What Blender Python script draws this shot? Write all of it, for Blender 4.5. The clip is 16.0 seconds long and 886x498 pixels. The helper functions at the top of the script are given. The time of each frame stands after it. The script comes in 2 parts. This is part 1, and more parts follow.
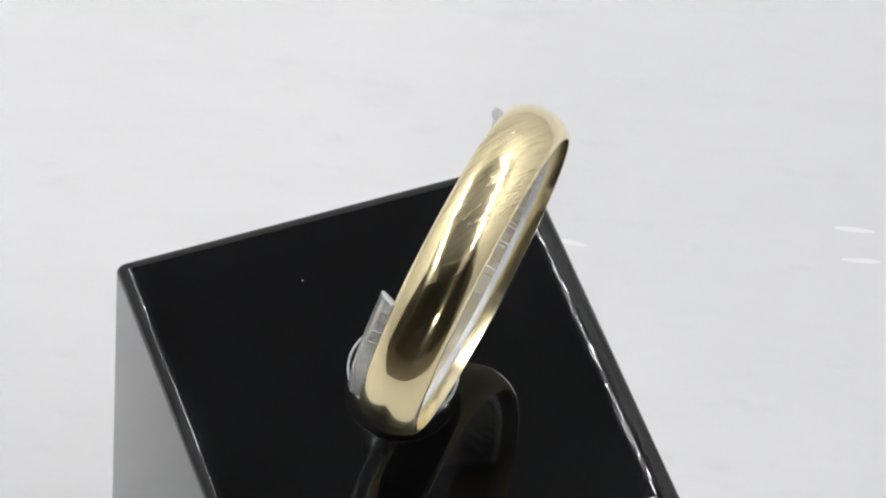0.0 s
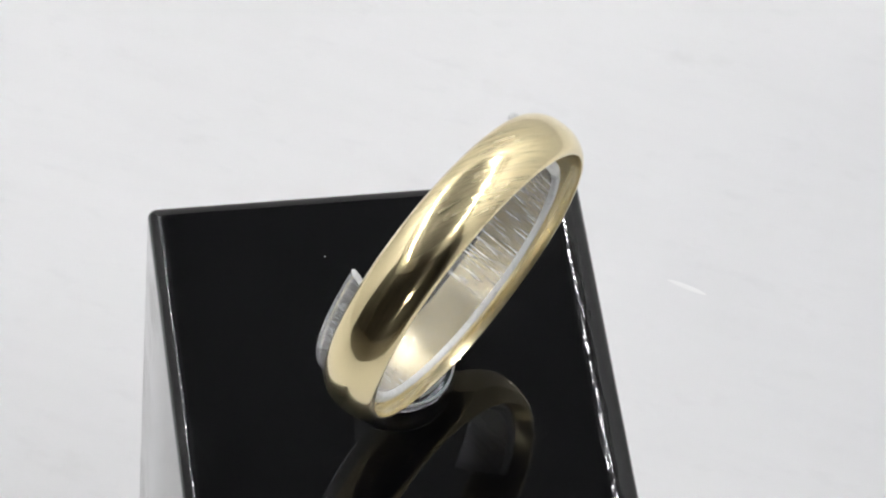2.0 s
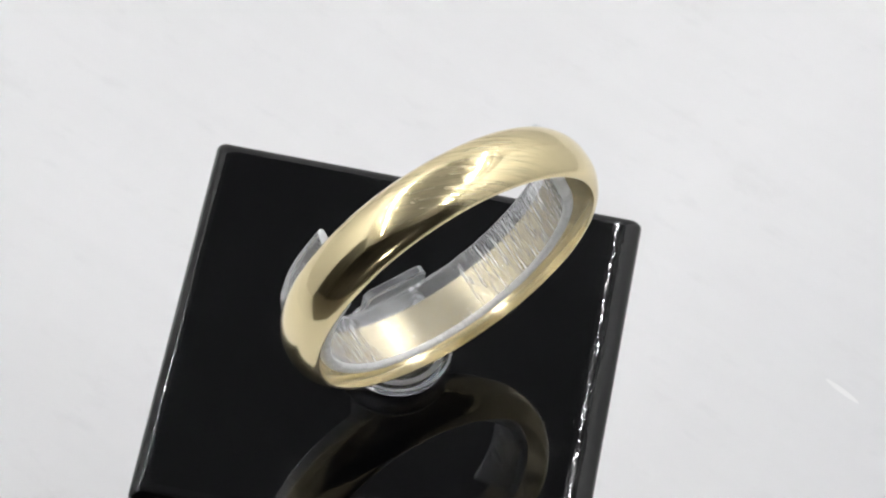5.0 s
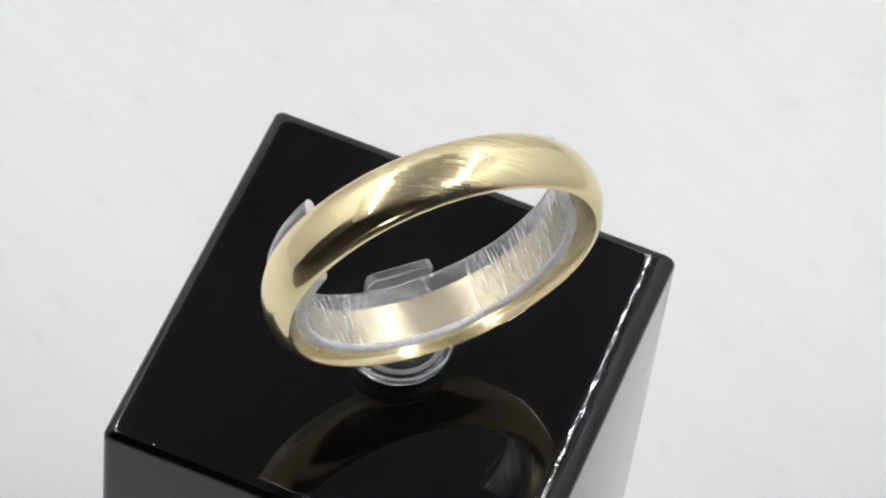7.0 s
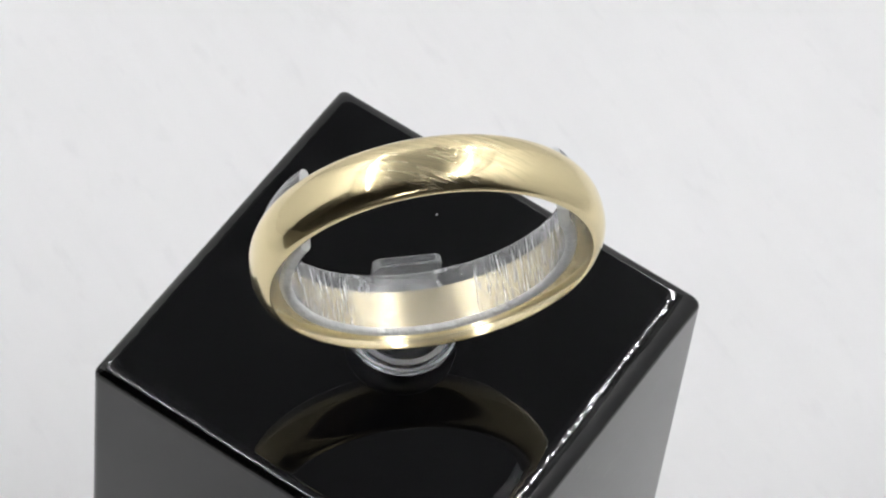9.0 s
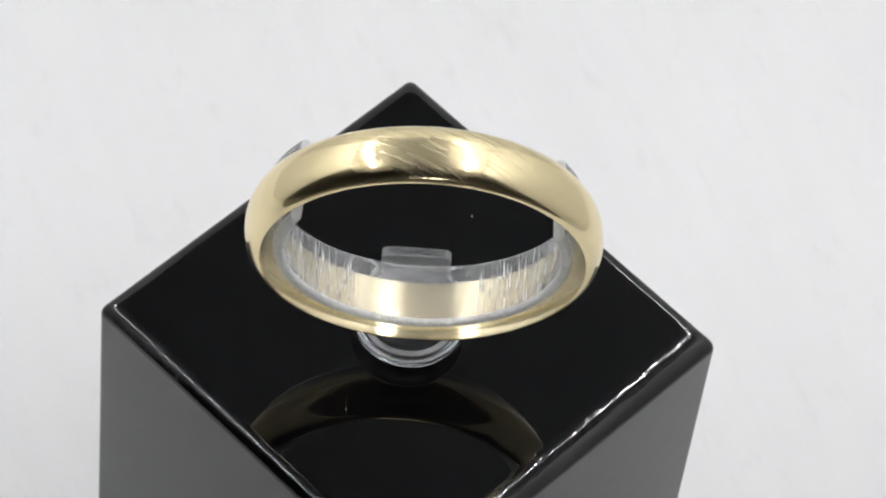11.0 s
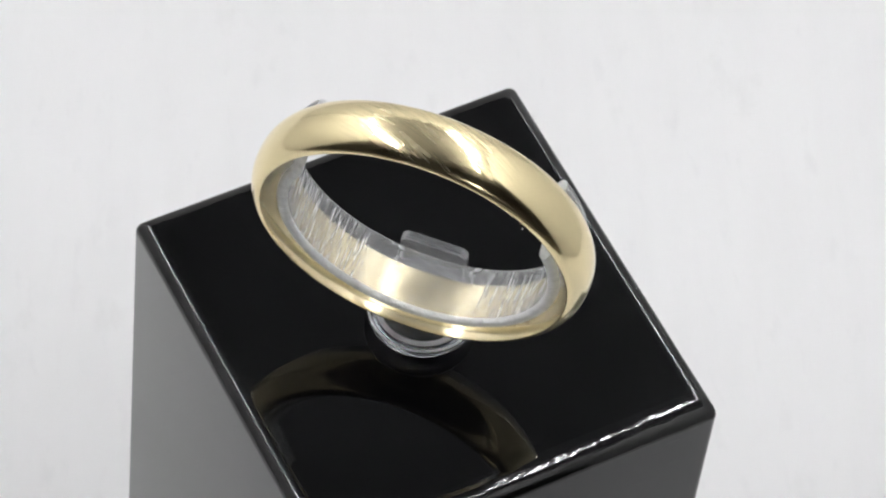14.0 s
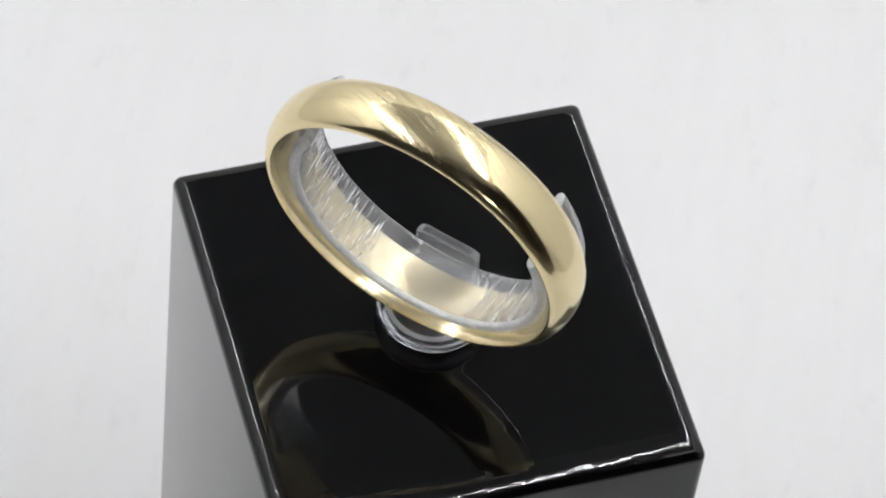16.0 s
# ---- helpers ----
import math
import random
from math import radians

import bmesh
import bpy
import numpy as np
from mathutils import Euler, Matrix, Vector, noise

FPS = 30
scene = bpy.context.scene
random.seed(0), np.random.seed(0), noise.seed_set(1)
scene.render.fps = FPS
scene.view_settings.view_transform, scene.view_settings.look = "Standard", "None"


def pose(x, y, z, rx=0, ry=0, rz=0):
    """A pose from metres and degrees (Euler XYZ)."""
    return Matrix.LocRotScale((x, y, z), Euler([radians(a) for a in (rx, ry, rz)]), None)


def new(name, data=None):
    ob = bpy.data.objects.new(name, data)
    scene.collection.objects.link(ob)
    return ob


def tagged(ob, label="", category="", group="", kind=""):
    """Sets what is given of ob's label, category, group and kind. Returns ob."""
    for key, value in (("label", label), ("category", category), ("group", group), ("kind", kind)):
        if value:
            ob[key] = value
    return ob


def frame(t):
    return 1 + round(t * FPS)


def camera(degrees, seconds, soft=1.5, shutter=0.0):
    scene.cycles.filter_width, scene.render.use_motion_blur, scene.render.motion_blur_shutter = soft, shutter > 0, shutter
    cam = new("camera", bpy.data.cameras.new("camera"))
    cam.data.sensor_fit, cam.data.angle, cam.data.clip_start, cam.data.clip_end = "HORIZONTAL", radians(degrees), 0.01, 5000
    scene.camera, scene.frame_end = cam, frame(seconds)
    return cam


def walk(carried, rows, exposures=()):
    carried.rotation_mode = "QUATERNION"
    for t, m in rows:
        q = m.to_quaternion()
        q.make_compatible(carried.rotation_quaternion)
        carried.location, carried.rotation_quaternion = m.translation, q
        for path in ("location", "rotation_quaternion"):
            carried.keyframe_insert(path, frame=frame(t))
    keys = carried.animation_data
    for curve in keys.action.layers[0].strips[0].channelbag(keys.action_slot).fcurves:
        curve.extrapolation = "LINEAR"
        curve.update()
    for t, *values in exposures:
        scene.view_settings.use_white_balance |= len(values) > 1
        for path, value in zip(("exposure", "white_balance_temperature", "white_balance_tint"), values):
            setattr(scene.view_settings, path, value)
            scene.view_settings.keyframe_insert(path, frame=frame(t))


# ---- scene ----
# ---------- sizes: the block is 28 mm square, the band about 21.6 mm across ----------
S = 0.028
TOP = 1.892 * S                       # height of the block
BLOCK_X, BLOCK_Y = 1.0163 * S, 0.9974 * S
BLOCK_TOP = TOP + 0.0198 * S
BLOCK_AT = (-0.1276 * S, -0.0652 * S, 25.11)
RING_AT = (-0.0103 * S, -0.1119 * S, TOP + 0.5492 * S)
RING_AZ, RING_EL = -21.13, -5.88      # where the axis of the band points
RIM, BULGE, WIDE = 0.3604 * S, 0.0283 * S, 0.1375 * S

# ---------- camera ----------
cam = camera(12.302, 16.0, soft=2.1)


def still_eye():
    pan, tilt, roll = -0.01191, 0.96702, 0.13463
    eye = Vector((0, -5.1079 * S, TOP + 7.8616 * S))
    ahead = Vector((math.sin(pan) * math.cos(tilt), math.cos(pan) * math.cos(tilt), -math.sin(tilt)))
    side = Vector((math.cos(pan), -math.sin(pan), 0))
    up = side.cross(ahead)
    r = math.cos(roll) * side + math.sin(roll) * up
    u = -math.sin(roll) * side + math.cos(roll) * up
    m = Matrix((r, u, -ahead)).transposed().to_4x4()
    return Matrix.Translation(eye) @ m


walk(cam, [(0.0, still_eye()), (16.0, still_eye())])

# ---------- light: a photo box with two rows of diodes in its ceiling, open to a dim room in front ----------
LED_STRENGTH = 303.0
world = bpy.data.worlds.new("world")
scene.world = world
world.use_nodes = True
world.node_tree.nodes["Background"].inputs[0].default_value = (0.9, 0.95, 1.0, 1)
world.node_tree.nodes["Background"].inputs[1].default_value = 0.02
scene.view_settings.exposure = 0.0


# ---------- materials ----------
def material(name, colour, rough=0.5, metal=0.0, **more):
    m = bpy.data.materials.new(name)
    m.use_nodes = True
    b = m.node_tree.nodes["Principled BSDF"]
    b.inputs["Base Color"].default_value = (*colour, 1)
    b.inputs["Roughness"].default_value = rough
    b.inputs["Metallic"].default_value = metal
    for key, value in more.items():
        b.inputs[key.replace("_", " ")].default_value = value
    return m, m.node_tree, b


def node(tree, kind, **values):
    n = tree.nodes.new(kind)
    for key, value in values.items():
        n.inputs[key.replace("_", " ")].default_value = value
    return n


def coords(tree, scale):
    c = tree.nodes.new("ShaderNodeTexCoord")
    m = tree.nodes.new("ShaderNodeMapping")
    m.inputs["Scale"].default_value = scale
    tree.links.new(c.outputs["Object"], m.inputs["Vector"])
    return m.outputs["Vector"]


def noise_of(tree, scale, size, detail=4.0, rough=0.55):
    n = node(tree, "ShaderNodeTexNoise", Scale=size, Detail=detail, Roughness=rough)
    tree.links.new(coords(tree, scale), n.inputs["Vector"])
    return n.outputs["Fac"]


def ramp(tree, src, stops):
    r = tree.nodes.new("ShaderNodeValToRGB")
    while len(r.color_ramp.elements) < len(stops):
        r.color_ramp.elements.new(0.5)
    for e, (at, c) in zip(r.color_ramp.elements, stops):
        e.position, e.color = at, (*c, 1) if len(c) == 3 else c
    tree.links.new(src, r.inputs["Fac"])
    return r.outputs["Color"]


def grey(v):
    return (v, v, v)


def mix(tree, a, b, how="MULTIPLY", fac=1.0):
    m = tree.nodes.new("ShaderNodeMixRGB")
    m.blend_type = how
    m.inputs["Fac"].default_value = fac
    tree.links.new(a, m.inputs[1])
    tree.links.new(b, m.inputs[2])
    return m.outputs[0]


def bumped(tree, b, src, strength, distance, under=None):
    n = node(tree, "ShaderNodeBump", Strength=strength, Distance=distance)
    tree.links.new(src, n.inputs["Height"])
    if under is not None:
        tree.links.new(under, n.inputs["Normal"])
    tree.links.new(n.outputs["Normal"], b.inputs["Normal"])
    return n.outputs["Normal"]


def scaled_axis(t, axis, by, absolute=False):
    """One axis of the thing's own space, as a number for a ramp."""
    split = t.nodes.new("ShaderNodeSeparateXYZ")
    t.links.new(coords(t, (1, 1, 1)), split.inputs[0])
    size = t.nodes.new("ShaderNodeMath")
    size.operation = "MULTIPLY"
    size.inputs[1].default_value = by
    t.links.new(split.outputs[axis], size.inputs[0])
    if not absolute:
        return size.outputs[0]
    flat = t.nodes.new("ShaderNodeMath")
    flat.operation = "ABSOLUTE"
    t.links.new(size.outputs[0], flat.inputs[0])
    return flat.outputs[0]


def axial_lines(t, per_turn, along, detail=2.0):
    """Noise drawn out into straight lines that run along the thing's z axis."""
    split = t.nodes.new("ShaderNodeSeparateXYZ")
    t.links.new(coords(t, (1, 1, 1)), split.inputs[0])
    turn = t.nodes.new("ShaderNodeMath")
    turn.operation = "ARCTAN2"
    t.links.new(split.outputs["X"], turn.inputs[0])
    t.links.new(split.outputs["Y"], turn.inputs[1])
    join = t.nodes.new("ShaderNodeCombineXYZ")
    for src, by, to in ((turn.outputs[0], per_turn, "X"), (split.outputs["Z"], along, "Y")):
        size = t.nodes.new("ShaderNodeMath")
        size.operation = "MULTIPLY"
        size.inputs[1].default_value = by
        t.links.new(src, size.inputs[0])
        t.links.new(size.outputs[0], join.inputs[to])
    n = node(t, "ShaderNodeTexNoise", Scale=1.0, Detail=detail, Roughness=0.55)
    t.links.new(join.outputs[0], n.inputs["Vector"])
    return n.outputs["Fac"]


def gold_material():
    """Polished gold: a sharp reflection with a faint broad haze from fine wear."""
    m, t, b = material("pale_gold", (0.90, 0.775, 0.47), 0.04, 1.0)
    wear = noise_of(t, (1, 1, 1), 260, 5)
    t.links.new(ramp(t, wear, [(0.3, grey(0.012)), (0.75, grey(0.035))]), b.inputs["Roughness"])
    # polishing lines that run round the band at a slant
    slant = t.nodes.new("ShaderNodeMapping")
    slant.inputs["Rotation"].default_value = (0, radians(22), 0)
    draw = t.nodes.new("ShaderNodeMapping")
    draw.inputs["Scale"].default_value = (0.06, 0.06, 1)
    t.links.new(coords(t, (1, 1, 1)), slant.inputs["Vector"])
    t.links.new(slant.outputs[0], draw.inputs["Vector"])
    lines = node(t, "ShaderNodeTexNoise", Scale=5600, Detail=1.5, Roughness=0.5)
    t.links.new(draw.outputs[0], lines.inputs["Vector"])
    cuts = ramp(t, lines.outputs["Fac"], [(0.38, grey(0)), (0.62, grey(1))])
    where = ramp(t, scaled_axis(t, "Y", 50.0), [(0.455, grey(0.03)), (0.512, grey(1))])
    scored = mix(t, cuts, where)
    fine = bumped(t, b, scored, 0.35, 0.00002)
    n = bumped(t, b, scored, 0.11, 0.00002)
    n = bumped(t, b, noise_of(t, (1, 1, 1), 300, 2), 0.06, 0.00004, n)
    n = bumped(t, b, noise_of(t, (1, 1, 0.3), 2600, 4, 0.65), 0.09, 0.00001, n)
    # the haze is drawn out round the band by fine cross scratches
    haze = node(t, "ShaderNodeBsdfPrincipled", Roughness=0.18, Metallic=1.0, Anisotropic=0.85)
    round_band = t.nodes.new("ShaderNodeTangent")
    round_band.direction_type, round_band.axis = "RADIAL", "Z"
    t.links.new(round_band.outputs[0], haze.inputs["Tangent"])
    haze.inputs["Base Color"].default_value = (0.90, 0.77, 0.46, 1)
    t.links.new(fine, haze.inputs["Normal"])
    both = t.nodes.new("ShaderNodeMixShader")
    t.links.new(ramp(t, noise_of(t, (1, 1, 1), 380, 6, 0.65), [(0.32, grey(0.26)), (0.68, grey(0.58))]), both.inputs[0])
    # the scratches themselves scatter widely
    dull = node(t, "ShaderNodeBsdfPrincipled", Roughness=0.36, Metallic=1.0)
    dull.inputs["Base Color"].default_value = (0.91, 0.80, 0.52, 1)
    worn = t.nodes.new("ShaderNodeMixShader")
    t.links.new(ramp(t, scored, [(0.15, grey(0.0)), (1.0, grey(0.44))]), worn.inputs[0])
    t.links.new(b.outputs[0], worn.inputs[1])
    t.links.new(dull.outputs[0], worn.inputs[2])
    t.links.new(worn.outputs[0], both.inputs[1])
    t.links.new(haze.outputs[0], both.inputs[2])
    t.links.new(both.outputs[0], t.nodes["Material Output"].inputs["Surface"])
    return m


def gold_inside_material():
    m, t, b = material("pale_gold_inside", (0.91, 0.80, 0.53), 0.3, 1.0)
    wear = noise_of(t, (1, 1, 1), 400, 5)
    t.links.new(ramp(t, wear, [(0.3, grey(0.14)), (0.75, grey(0.26))]), b.inputs["Roughness"])
    bumped(t, b, axial_lines(t, 46, 240), 0.16, 0.00004)
    return m


def acrylic_black_material():
    m, t, b = material("black_acrylic", (0.0015, 0.0015, 0.0018), 0.03, IOR=1.49, Specular_IOR_Level=0.35)
    smears = noise_of(t, (1, 1, 1), 130, 6, 0.65)
    t.links.new(ramp(t, smears, [(0.42, grey(0.02)), (0.72, grey(0.11))]), b.inputs["Roughness"])
    n = bumped(t, b, noise_of(t, (1, 1, 1), 75, 2), 0.03, 0.0002)
    n = bumped(t, b, noise_of(t, (1, 7, 2), 900, 3), 0.03, 0.00002, n)
    scuffs = ramp(t, noise_of(t, (1, 0.2, 1), 1500, 4, 0.7), [(0.60, grey(0)), (0.72, grey(1))])
    side = ramp(t, scaled_axis(t, "X", 50.0), [(0.35, grey(0.0)), (0.62, grey(1))])
    bumped(t, b, mix(t, scuffs, side), 0.18, 0.00003, n)
    return m


def edge_material():
    """The polished edges of the block, wavy along their length and dull in places."""
    m, t, b = material("black_acrylic_edge", (0.0015, 0.0015, 0.0018), 0.045, IOR=1.49)
    dull = noise_of(t, (1, 1, 1), 170, 4, 0.6)
    t.links.new(ramp(t, dull, [(0.45, grey(0.015)), (0.60, grey(0.04)), (0.72, grey(0.2))]), b.inputs["Roughness"])
    n = bumped(t, b, noise_of(t, (1, 1, 1), 260, 2), 0.40, 0.00012)
    n = bumped(t, b, noise_of(t, (1, 0.14, 1), 2600, 2), 0.34, 0.00006, n)
    bumped(t, b, noise_of(t, (1, 1, 1), 1500, 2), 0.16, 0.00004, n)
    return m


def hazy_material(rough=0.2, clear=0.92):
    m, t, b = material("hazy_plastic", (0.95, 0.96, 0.98), rough, IOR=1.49, Transmission_Weight=clear)
    bumped(t, b, noise_of(t, (1, 1, 1), 900, 3), 0.3, 0.0001)
    return m


def clear_material():
    m, t, b = material("clear_plastic", (0.96, 0.97, 1.0), 0.03, IOR=1.49, Transmission_Weight=1.0)
    bumped(t, b, noise_of(t, (1, 1, 1), 350, 3), 0.10, 0.00008)
    return m


def clear_scored_material():
    """Clear plastic with short tool lines that run across the flanks of the clip."""
    m, t, b = material("clear_scored_plastic", (0.96, 0.97, 1.0), 0.04, IOR=1.49, Transmission_Weight=1.0)
    lines = ramp(t, axial_lines(t, 62, 420), [(0.48, grey(0)), (0.64, grey(1))])
    where = ramp(t, scaled_axis(t, "X", 100.0, True), [(0.30, grey(0.05)), (0.42, grey(1)), (0.80, grey(1))])
    cut = mix(t, lines, where)
    t.links.new(ramp(t, cut, [(0.0, grey(1.0)), (1.0, grey(0.45))]), b.inputs["Transmission Weight"])
    t.links.new(ramp(t, cut, [(0.0, grey(0.03)), (1.0, grey(0.30))]), b.inputs["Roughness"])
    bumped(t, b, cut, 0.5, 0.00015)
    return m


def frosted_material():
    """Cut and ground edges of the clear plastic."""
    m, t, b = material("frosted_plastic", (0.96, 0.98, 1.0), 0.25, IOR=1.49, Transmission_Weight=0.16)
    bumped(t, b, noise_of(t, (1, 1, 1), 1800, 3), 0.9, 0.0003)
    return m


def white_top_material():
    m, t, b = material("white_laminate", (0.8, 0.8, 0.81), 0.42)
    streaks = noise_of(t, (1, 7, 1), 55, 5, 0.6)
    a = ramp(t, streaks, [(0.30, (0.812, 0.811, 0.82)), (0.55, (0.826, 0.825, 0.834)), (0.8, (0.832, 0.83, 0.838))])
    smudge = noise_of(t, (1, 1.6, 1), 70, 5, 0.6)
    c = ramp(t, smudge, [(0.62, grey(1.0)), (0.80, (0.90, 0.90, 0.895))])
    # small faint rubbed marks
    rubs = ramp(t, noise_of(t, (1, 2.4, 1), 230, 3, 0.5), [(0.60, grey(1.0)), (0.82, (0.945, 0.945, 0.948))])
    c = mix(t, c, rubs)
    # one broad grey soiled patch
    patch = t.nodes.new("ShaderNodeMapping")
    patch.inputs["Location"].default_value = (-1.15 * S, -1.95 * S, 0)
    t.links.new(coords(t, (1, 1, 1)), patch.inputs["Vector"])
    reach = t.nodes.new("ShaderNodeVectorMath")
    reach.operation = "LENGTH"
    t.links.new(patch.outputs[0], reach.inputs[0])
    wide = t.nodes.new("ShaderNodeMath")
    wide.operation = "MULTIPLY"
    wide.inputs[1].default_value = 20.0
    t.links.new(reach.outputs["Value"], wide.inputs[0])
    soil = ramp(t, wide.outputs[0], [(0.0, (0.85, 0.853, 0.86)), (0.4, (0.89, 0.893, 0.90)), (0.85, grey(1.0))])
    t.links.new(mix(t, mix(t, a, c), soil), b.inputs["Base Color"])
    bumped(t, b, streaks, 0.06, 0.0003)
    return m


def plain_rough(name, colour, size, amount, rough=0.8):
    m, t, b = material(name, colour, rough)
    lo = tuple(c * (1 - amount) for c in colour)
    t.links.new(ramp(t, noise_of(t, (1, 1, 1), size, 5), [(0.3, lo), (0.7, colour)]), b.inputs["Base Color"])
    bumped(t, b, noise_of(t, (1, 1, 1), size * 12, 3), 0.15, 0.0005)
    return m


def led_material(name, strength):
    m, t, b = material(name, (1, 1, 1), 0.5)
    b.inputs["Emission Color"].default_value = (0.985, 0.985, 0.99, 1)
    b.inputs["Emission Strength"].default_value = strength
    return m


LAMP = led_material("lit_shade", 6.0)
GOLD, GOLD_IN = gold_material(), gold_inside_material()
FOOT = hazy_material(0.3, 0.8)
BLACK, EDGE = acrylic_black_material(), edge_material()
HAZY = hazy_material()
MILKY = hazy_material(0.10, 0.88)
CLEAR, SCORED, FROST = clear_material(), clear_scored_material(), frosted_material()
WHITE_TOP = white_top_material()
FABRIC = plain_rough("white_box_fabric", (0.80, 0.80, 0.80), 30, 0.05)
ROOM = plain_rough("pale_wall_paint", (0.62, 0.59, 0.54), 3, 0.3)
TABLE = plain_rough("dark_table_top", (0.20, 0.17, 0.13), 12, 0.3, 0.5)
PLASTIC = plain_rough("white_plastic", (0.78, 0.78, 0.78), 80, 0.04, 0.4)
BOARD = plain_rough("grey_board", (0.345, 0.345, 0.35), 60, 0.1, 0.5)
# paler than the turntable top: the glint on its scratches, put into the colour
MARK = material("scratch_glint", (0.845, 0.845, 0.85), 0.4)[0]
LED = led_material("lit_diode", LED_STRENGTH)


# ---------- mesh helpers ----------
def mesh_of(name, bm, mat, smooth=True):
    me = bpy.data.meshes.new(name)
    bmesh.ops.recalc_face_normals(bm, faces=bm.faces)
    bm.to_mesh(me)
    bm.free()
    if smooth:
        me.polygons.foreach_set("use_smooth", [True] * len(me.polygons))
    for one in mat if isinstance(mat, (list, tuple)) else (mat,):
        me.materials.append(one)
    return me


def part(name, bm, mat, parent, label="", smooth=False):
    ob = new(name, mesh_of(name, bm, mat, smooth))
    ob.parent = parent
    return tagged(ob, label)


def box(x0, x1, y0, y1, z0, z1, bevel=0.0, segments=3):
    bm = bmesh.new()
    bmesh.ops.create_cube(bm, size=1)
    for v in bm.verts:
        v.co = Vector(((x0 + x1) / 2 + v.co.x * (x1 - x0), (y0 + y1) / 2 + v.co.y * (y1 - y0), (z0 + z1) / 2 + v.co.z * (z1 - z0)))
    if bevel:
        bmesh.ops.bevel(bm, geom=bm.edges[:], offset=bevel, segments=segments, profile=0.5, affect="EDGES")
    return bm


def sharpen(ob, angle=35):
    """Smooth shading that keeps creases sharper than the angle."""
    bm = bmesh.new()
    bm.from_mesh(ob.data)
    for e in bm.edges:
        e.smooth = e.is_manifold and e.calc_face_angle(0) < radians(angle)
    bm.to_mesh(ob.data)
    bm.free()
    ob.data.polygons.foreach_set("use_smooth", [True] * len(ob.data.polygons))
    return ob


def lathe(profile, steps=96, closed=False):
    """Turns (radius, z) points about z."""
    bm = bmesh.new()
    rings = []
    for i in range(steps):
        a = 2 * math.pi * i / steps
        rings.append([bm.verts.new((r * math.cos(a), r * math.sin(a), z)) for r, z in profile])
    n = len(profile)
    for i in range(steps):
        p, q = rings[i], rings[(i + 1) % steps]
        for k in range(n if closed else n - 1):
            bm.faces.new((p[k], q[k], q[(k + 1) % n], p[(k + 1) % n]))
    if not closed:
        bm.faces.new([r[0] for r in rings])
        bm.faces.new([r[-1] for r in rings])
    return bm


# ---------- the room round the photo box ----------
def structure(name, bm, mat, label, category):
    ob = new(name, mesh_of(name, bm, mat, False))
    return tagged(ob, label, category, kind="structure")


def room():
    r, h, low = 1.6, 1.7, -0.75
    structure("floor", box(-r, r, -r, r, low - 0.1, low), ROOM, "dim pale floor of the room", "floor")
    structure("ceiling", box(-r, r, -r, r, h, h + 0.1), ROOM, "dim pale ceiling of the room", "ceiling")
    structure("wall_north", box(-r, r, r, r + 0.1, low, h), ROOM, "dim pale painted wall", "wall")
    structure("wall_south", box(-r, r, -r - 0.1, -r, low, h), ROOM, "dim pale painted wall", "wall")
    structure("wall_east", box(r, r + 0.1, -r, r, low, h), ROOM, "dim pale painted wall", "wall")
    structure("wall_west", box(-r - 0.1, -r, -r, r, low, h), ROOM, "dim pale painted wall", "wall")


def wall_lamp():
    w = tagged(new("wall_lamp"), "small square lit lamp on the room wall", "lamp")
    w.location = (0.2, -1.6, 0.52)
    part("frame", box(-0.14, 0.14, 0.0, 0.02, -0.11, 0.11, 0.004), PLASTIC, w)
    part("shade", box(-0.12, 0.12, 0.02, 0.035, -0.09, 0.09, 0.006), LAMP, w, "glowing white shade")


BASE = -0.030                          # underside of the turntable
SIDE_FRONT = -0.14
BOX_MID, BOX_W, BOX_FRONT, BOX_BACK, BOX_TOP = -0.07, 0.27, -0.20, 0.32, 0.37


def photo_table():
    t = tagged(new("table"), "plain dark wooden table under the photo box", "table")
    t.location = (0, 0, BASE - 0.006)
    part("tabletop", box(-0.6, 0.6, -0.45, 0.45, -0.03, 0, 0.003), TABLE, t)
    for x in (-0.55, 0.55):
        for y in (-0.40, 0.40):
            part("leg", box(x - 0.02, x + 0.02, y - 0.02, y + 0.02, -0.714 - 0.0, -0.03, 0.003), TABLE, t)


def photo_box():
    b = tagged(new("photo_box"), "white fabric photo light box open at the front", "light box")
    b.location = (BOX_MID, 0, BASE - 0.006)
    h, k = BOX_TOP - BASE + 0.006, 0.006
    part("bottom_panel", box(-BOX_W, BOX_W, SIDE_FRONT, BOX_BACK, 0, k), FABRIC, b)
    part("side_panel", box(-BOX_W - k, -BOX_W, SIDE_FRONT, BOX_BACK, 0, h), FABRIC, b)
    part("side_panel", box(BOX_W, BOX_W + k, SIDE_FRONT, BOX_BACK, 0, h), FABRIC, b)
    part("back_panel", box(-BOX_W - k, BOX_W + k, BOX_BACK, BOX_BACK + k, 0, h), FABRIC, b)
    part("top_panel", box(-BOX_W - k, BOX_W + k, BOX_FRONT, BOX_BACK + k, h, h + k), FABRIC, b)
    part("top_flap", box(-BOX_W - k, -0.06, BOX_FRONT - 0.09, BOX_FRONT - 0.002, h, h + k), FABRIC, b, "white flap beside the shooting gap")
    part("top_flap", box(0.14, BOX_W + k, BOX_FRONT - 0.09, BOX_FRONT - 0.002, h, h + k), FABRIC, b, "white flap beside the shooting gap")


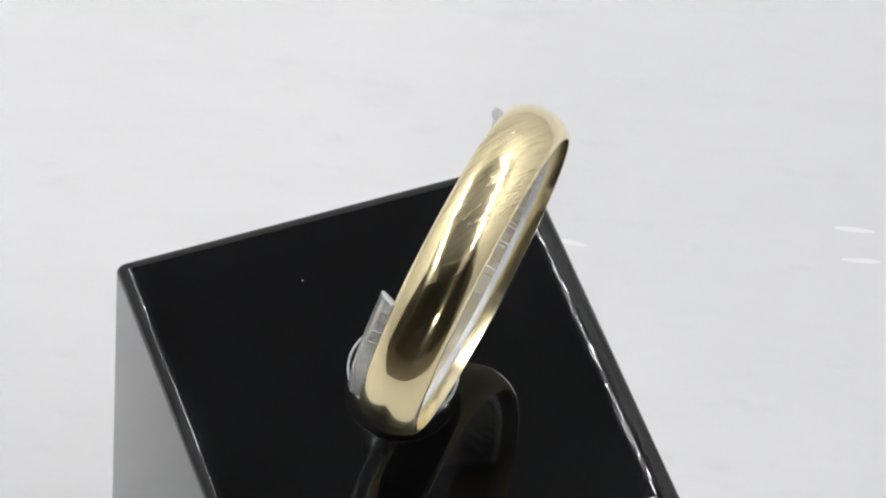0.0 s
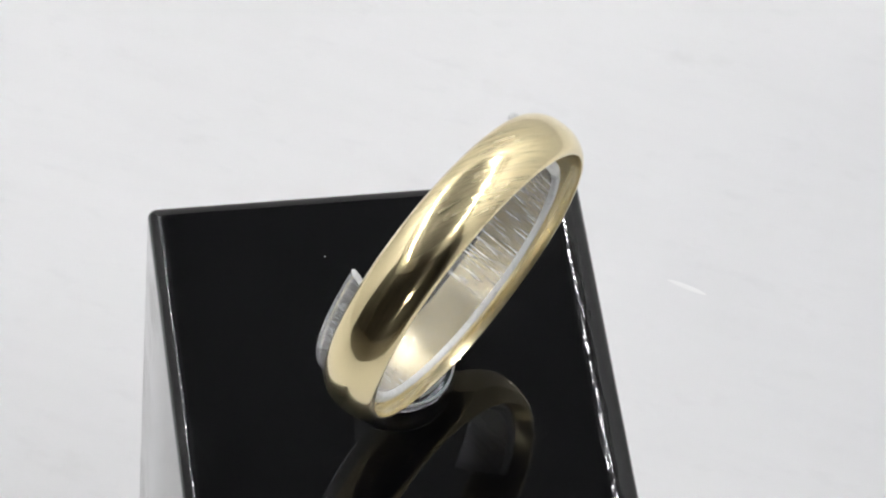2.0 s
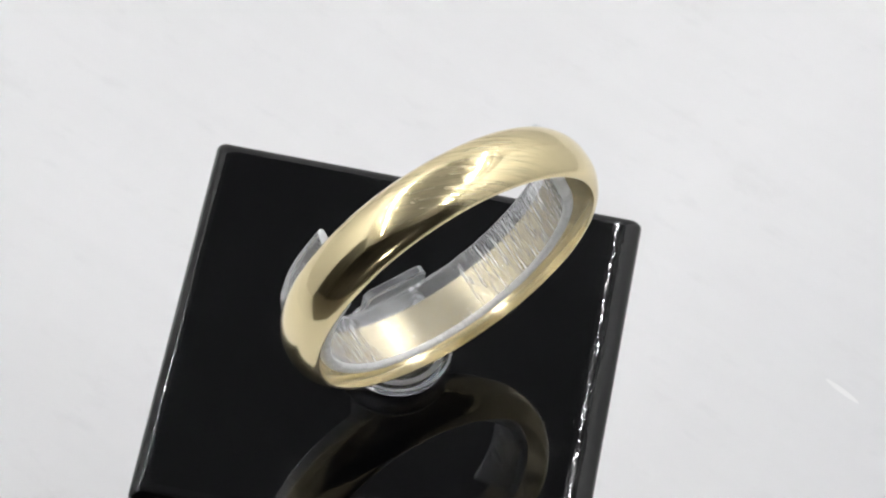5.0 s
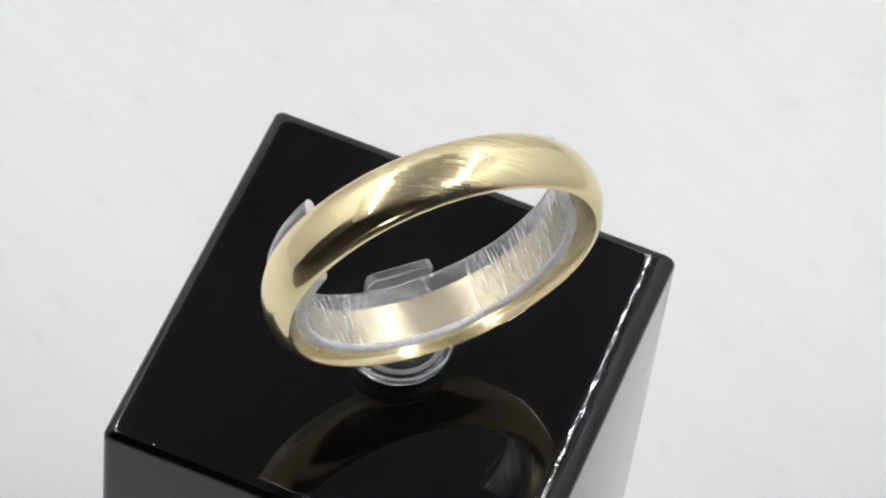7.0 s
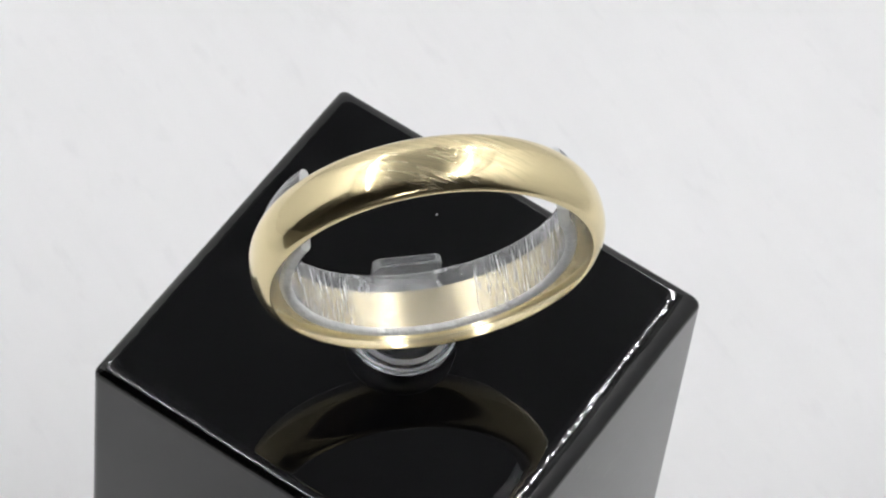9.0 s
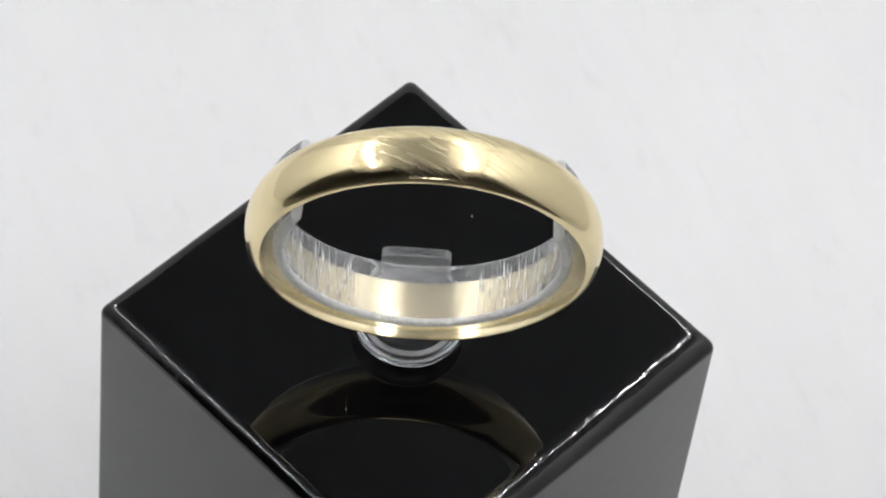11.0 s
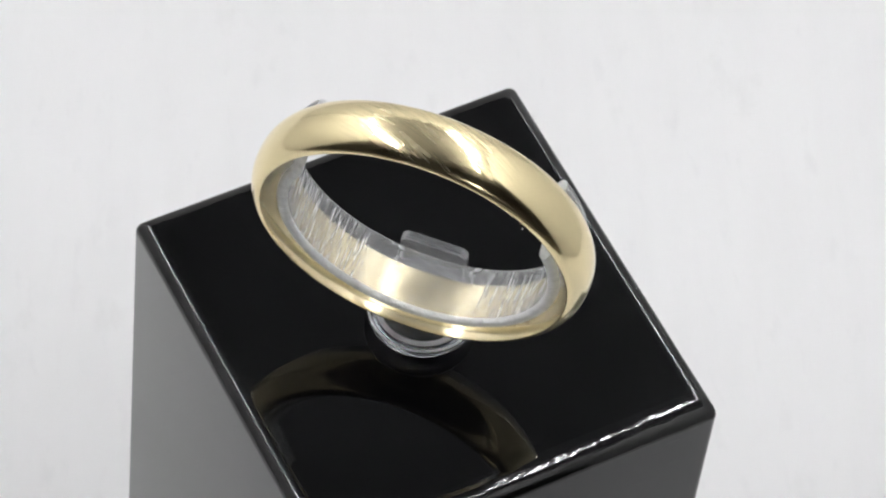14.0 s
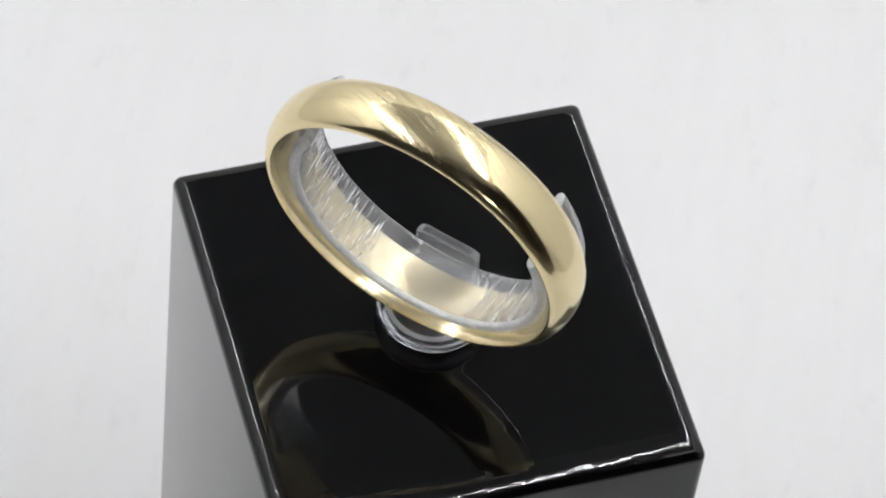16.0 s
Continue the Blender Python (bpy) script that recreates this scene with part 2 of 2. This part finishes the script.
def led_panel():
    p = tagged(new("led_panel"), "grey lamp board with two rows of white diodes", "lamp")
    p.matrix_basis = pose(BOX_MID + 0.012, 0, BOX_TOP, 0, 0, 7)
    x, y0, y1, count = 0.170, -0.170, 0.305, 30
    board = part("board", box(-x - 0.03, x + 0.055, y0 - 0.01, y1 + 0.008, -0.004, -0.0005, 0.001), BOARD, p)
    led = None
    for side in (-x, x):
        for i in range(count):
            y = y0 + (y1 - y0) * i / (count - 1)
            if led is None:
                led = part("diode", box(-0.002, 0.002, -0.002, 0.002, -0.0016, 0), LED, board, "glowing white diode")
                ob = led
            else:
                ob = tagged(new("diode", led.data), "glowing white diode")
                ob.parent = board
            ob.location = (side, y, -0.0042)


# ---------- turntable ----------
SCRATCHES = ((0.3455 * S, 1.693 * S, -6), (1.1753 * S, 1.8496 * S, 0), (1.1995 * S, 1.7424 * S, 3))
def turntable():
    t = tagged(new("turntable"), "round white turntable with faint grey streaks", "turntable")
    R = 0.135
    part("top", lathe([(R - 0.002, -0.008), (R, -0.0065), (R, -0.0015), (R - 0.0015, 0)], 160), WHITE_TOP, t, "white streaked top plate")
    # scratches whose gloss reflection is painted as a pale tone
    for x, y, a in SCRATCHES:
        mark = part("scratch", lathe([(0.00024, 0), (0.00023, 0.000008), (0.00008, 0.00002)], 16), MARK, t, "small scratch with its glint painted pale")
        mark.matrix_local = pose(x, y, 0.00001, 0, 0, a) @ Matrix.Diagonal((7, 1, 1, 1))
    return t


def pedestal():
    t = tagged(new("pedestal"), "round white plastic pedestal under the turntable", "pedestal")
    t.location = (0, 0, BASE)
    part("body", lathe([(0.115, 0), (0.118, 0.003), (0.112, 0.0215), (0.110, 0.022)], 96), PLASTIC, t)


# ---------- the ring stand ----------
def ring_matrix():
    """z along the axis of the band, y up."""
    az, el = radians(RING_AZ), radians(RING_EL)
    n = Vector((math.cos(el) * math.cos(az), math.cos(el) * math.sin(az), math.sin(el)))
    a = Vector((0, 0, 1)).cross(n).normalized()
    u = n.cross(a)
    m = Matrix((a, u, n)).transposed().to_4x4()
    return Matrix.Translation(RING_AT) @ m


def soft_block(hx, hy, z0, z1, over, corner, worn):
    """An upright block: its upper edges rounded by over (on the +x side more, by worn), its upright edges by corner."""
    bm = bmesh.new()
    levels = [(over * 0.3, z0, 0), (0, z0 + over * 0.3, 0), (0, z0 + over * 0.5, 0), (0, z1 - over * 1.15, 0)]
    levels += [(over * (1 - math.cos(a)), z1 - over + over * math.sin(a), 1) for a in [math.pi / 2 * k / 8 for k in range(9)]]
    levels += [(over * 1.12, z1, 0)]
    rings = []
    for inset, z, kind in levels:
        row = []
        for k, (sx, sy) in enumerate(((1, 1), (-1, 1), (-1, -1), (1, -1))):
            for q in range(6):
                a = math.pi / 2 * (k + q / 5)
                row.append(bm.verts.new((sx * (hx - inset * (worn if sx > 0 else 1) - corner) + corner * math.cos(a), sy * (hy - inset - corner) + corner * math.sin(a), z)))
        rings.append(row)
    for (p, q), level in zip(zip(rings, rings[1:]), levels[1:]):
        for k in range(24):
            f = bm.faces.new((p[k], p[(k + 1) % 24], q[(k + 1) % 24], q[k]))
            f.material_index = 1 if level[2] or k % 6 != 5 else 0
    bm.faces.new(rings[0][::-1])
    bm.faces.new(rings[-1])
    return bm


def c_band(r0, r1, z0, z1, a0, a1, steps=96, bevel=0.0003, slim=0.0, lean=0.0):
    """An open band from the angle a0 to a1 (degrees) with slightly rounded edges; z is its axis. Towards the front it narrows by slim, with its bottom kept level, and its ends reach further by lean (or less far)."""
    bm = bmesh.new()
    e = bevel
    prof = []
    for cr, cz, a in ((r0 + e, z0 + e, 180), (r1 - e, z0 + e, 270), (r1 - e, z1 - e, 0), (r0 + e, z1 - e, 90)):
        prof += [(cr + e * math.cos(radians(a + k * 30)), cz + e * math.sin(radians(a + k * 30))) for k in range(4)]
    rows = []
    for i in range(steps + 1):
        a = radians(a0 + (a1 - a0) * i / steps)
        row = []
        for r, z in prof:
            k = 1 - slim * (z - z0) / (z1 - z0)
            mid = radians((a0 + a1) / 2)
            b = mid + (a - mid) * (1 + lean * (z - z0) / (z1 - z0))
            row.append(bm.verts.new((k * r * math.cos(b), k * (r * math.sin(b) + r1) - r1, z)))
        rows.append(row)
    n = len(prof)
    for p, q in zip(rows, rows[1:]):
        for k in range(n):
            f = bm.faces.new((p[k], q[k], q[(k + 1) % n], p[(k + 1) % n]))
            f.material_index = 0 if k == 15 else 1 if 8 <= k < 15 else 2
    bm.faces.new(rows[0]).material_index = 1
    bm.faces.new(rows[-1]).material_index = 1
    return bm


def ring_stand():
    st = tagged(new("ring_stand"), "glossy black acrylic block with a clear plastic ring clip", "ring stand")
    base = pose(BLOCK_AT[0], BLOCK_AT[1], 0, 0, 0, BLOCK_AT[2])
    hx, hy = BLOCK_X / 2, BLOCK_Y / 2
    body = part("block", soft_block(hx, hy, 0.0003, BLOCK_TOP, 0.0010, 0.0005, 1.9), [BLACK, EDGE], st, "glossy black acrylic block with rounded edges", True)
    back = base.inverted()
    rm = back @ ring_matrix()
    clip_mat = rm
    clip = part("clip", c_band(0.3205 * S, 0.3482 * S, -0.105 * S, 0.043 * S, 180 - 37, 360 + 35, bevel=0.00034, slim=0.070, lean=-0.09), [SCORED, FROST, MILKY], st, "clear open plastic clip inside the band", True)
    clip.matrix_local = clip_mat
    sharpen(clip, 30)
    # plate behind the band that carries the clip, its upper corners cut
    bm = bmesh.new()
    w, c, z0, z1 = 0.078 * S, 0.014 * S, -0.128 * S, -0.1052 * S
    outline = [(-w, -0.475 * S), (w, -0.475 * S), (w, -0.296 * S), (w - c, -0.283 * S), (c - w, -0.283 * S), (-w, -0.296 * S)]
    ends = [[bm.verts.new((x, y, z)) for x, y in outline] for z in (z0, z1)]
    bm.faces.new(ends[0][::-1])
    bm.faces.new(ends[1])
    for k in range(6):
        f = bm.faces.new((ends[0][k], ends[0][(k + 1) % 6], ends[1][(k + 1) % 6], ends[1][k]))
        f.material_index = 1 if k in (3, 0) else 0
    bmesh.ops.bevel(bm, geom=bm.edges[:], offset=0.0001, segments=2, profile=0.5, affect="EDGES")
    plate = part("plate", bm, [HAZY, CLEAR], st, "clear upright plate behind the band")
    plate.matrix_local = clip_mat
    # round foot on the block
    foot = part("foot", lathe([(0.108 * S, 0), (0.108 * S, 0.026 * S), (0.127 * S, 0.029 * S), (0.128 * S, 0.031 * S), (0.128 * S, 0.046 * S), (0.126 * S, 0.048 * S), (0.080 * S, 0.048 * S)], 72), CLEAR, st, "clear round foot", True)
    foot.matrix_local = back @ Matrix.Translation((-0.115 * S, -0.074 * S, BLOCK_TOP + 0.00002))
    for inner, outer in ((0.1225, 0.1275), (0.098, 0.110)):
        rim = part("foot_rim", lathe([(inner * S, 0), (inner * S, 0.003 * S), (outer * S, 0.003 * S), (outer * S, 0)], 72, closed=True), FOOT, foot, "hazy round rim on the foot")
        rim.matrix_local = Matrix.Translation((0, 0, 0.0482 * S))
    for ob in (clip, plate, foot):
        ob.visible_shadow = False
    sharpen(foot, 40)
    # dust on the block
    for x, y, r in ((-0.366, 0.171, 0.0022),):
        bm = bmesh.new()
        bmesh.ops.create_icosphere(bm, subdivisions=1, radius=r * S)
        for v in bm.verts:
            v.co *= 1 + 0.5 * noise.noise(v.co * 9000)
            v.co.z *= 0.6
        speck = part("dust_speck", bm, PLASTIC, st, "white dust speck")
        speck.matrix_local = back @ Matrix.Translation((x * S, y * S, BLOCK_TOP + r * S * 0.4))
    return st, base


def gold_ring():
    r = tagged(new("ring"), "polished pale gold wedding band held upright on a clear clip", "ring")
    inner, half = RIM - 0.011 * S, WIDE / 2
    outer = [(RIM + BULGE * (1 - abs(k) ** 2.5) - (0.004 * S if abs(k) > 0.99 else 0), half * k) for k in [-1 + i / 10 for i in range(21)]]
    inside = [(inner + 0.003 * S * abs(k) ** 6, half * k) for k in [0.99 - i * 0.198 for i in range(11)]]
    bm = lathe(outer + inside, 256, closed=True)
    ob = part("band", bm, [GOLD, GOLD_IN], r, "polished pale gold band", True)
    for f in ob.data.polygons:
        c = f.center
        f.material_index = 1 if math.hypot(c.x, c.y) < inner + 0.004 * S and abs(c.z) < half * 0.97 else 0
    sharpen(ob, 45)
    # worn stamp inside the band: slanting strokes that cannot be read
    stroke = None
    for k in range(9):
        a = radians(-92 + k * 2.3)
        size = 0.00022 if k % 3 else 0.00032
        if stroke is None:
            stroke = part("stamp_stroke", box(-0.00004, 0.00004, -0.000012, 0.000004, -0.0004, 0.0004), GOLD, r, "worn stamped stroke")
            one = stroke
        else:
            one = tagged(new("stamp_stroke", stroke.data), "worn stamped stroke")
            one.parent = r
        lean = Matrix.Rotation(radians(28 if k % 2 else -24), 4, "Y")
        one.matrix_local = Matrix.Rotation(a + math.pi / 2, 4, "Z") @ Matrix.Translation((0, -inner, 0.030 * S - size)) @ lean
    return r


room()
wall_lamp()
photo_table()
photo_box()
led_panel()
table_top = turntable()
pedestal()
stand, STAND_AT = ring_stand()
ring = gold_ring()


# ---------- what moves: everything on the turntable goes round with it ----------
def turn_at(t):
    return ((0.00036 * t + 0.00726) * t - 6.12353) * t + 2.33647


def motions():
    times = [i * 0.5 for i in range(33)]
    walk(table_top, [(t, pose(0, 0, 0, 0, 0, turn_at(t))) for t in times])
    walk(stand, [(t, pose(0, 0, 0, 0, 0, turn_at(t)) @ STAND_AT) for t in times])
    walk(ring, [(t, pose(0, 0, 0, 0, 0, turn_at(t)) @ ring_matrix()) for t in times])


motions()
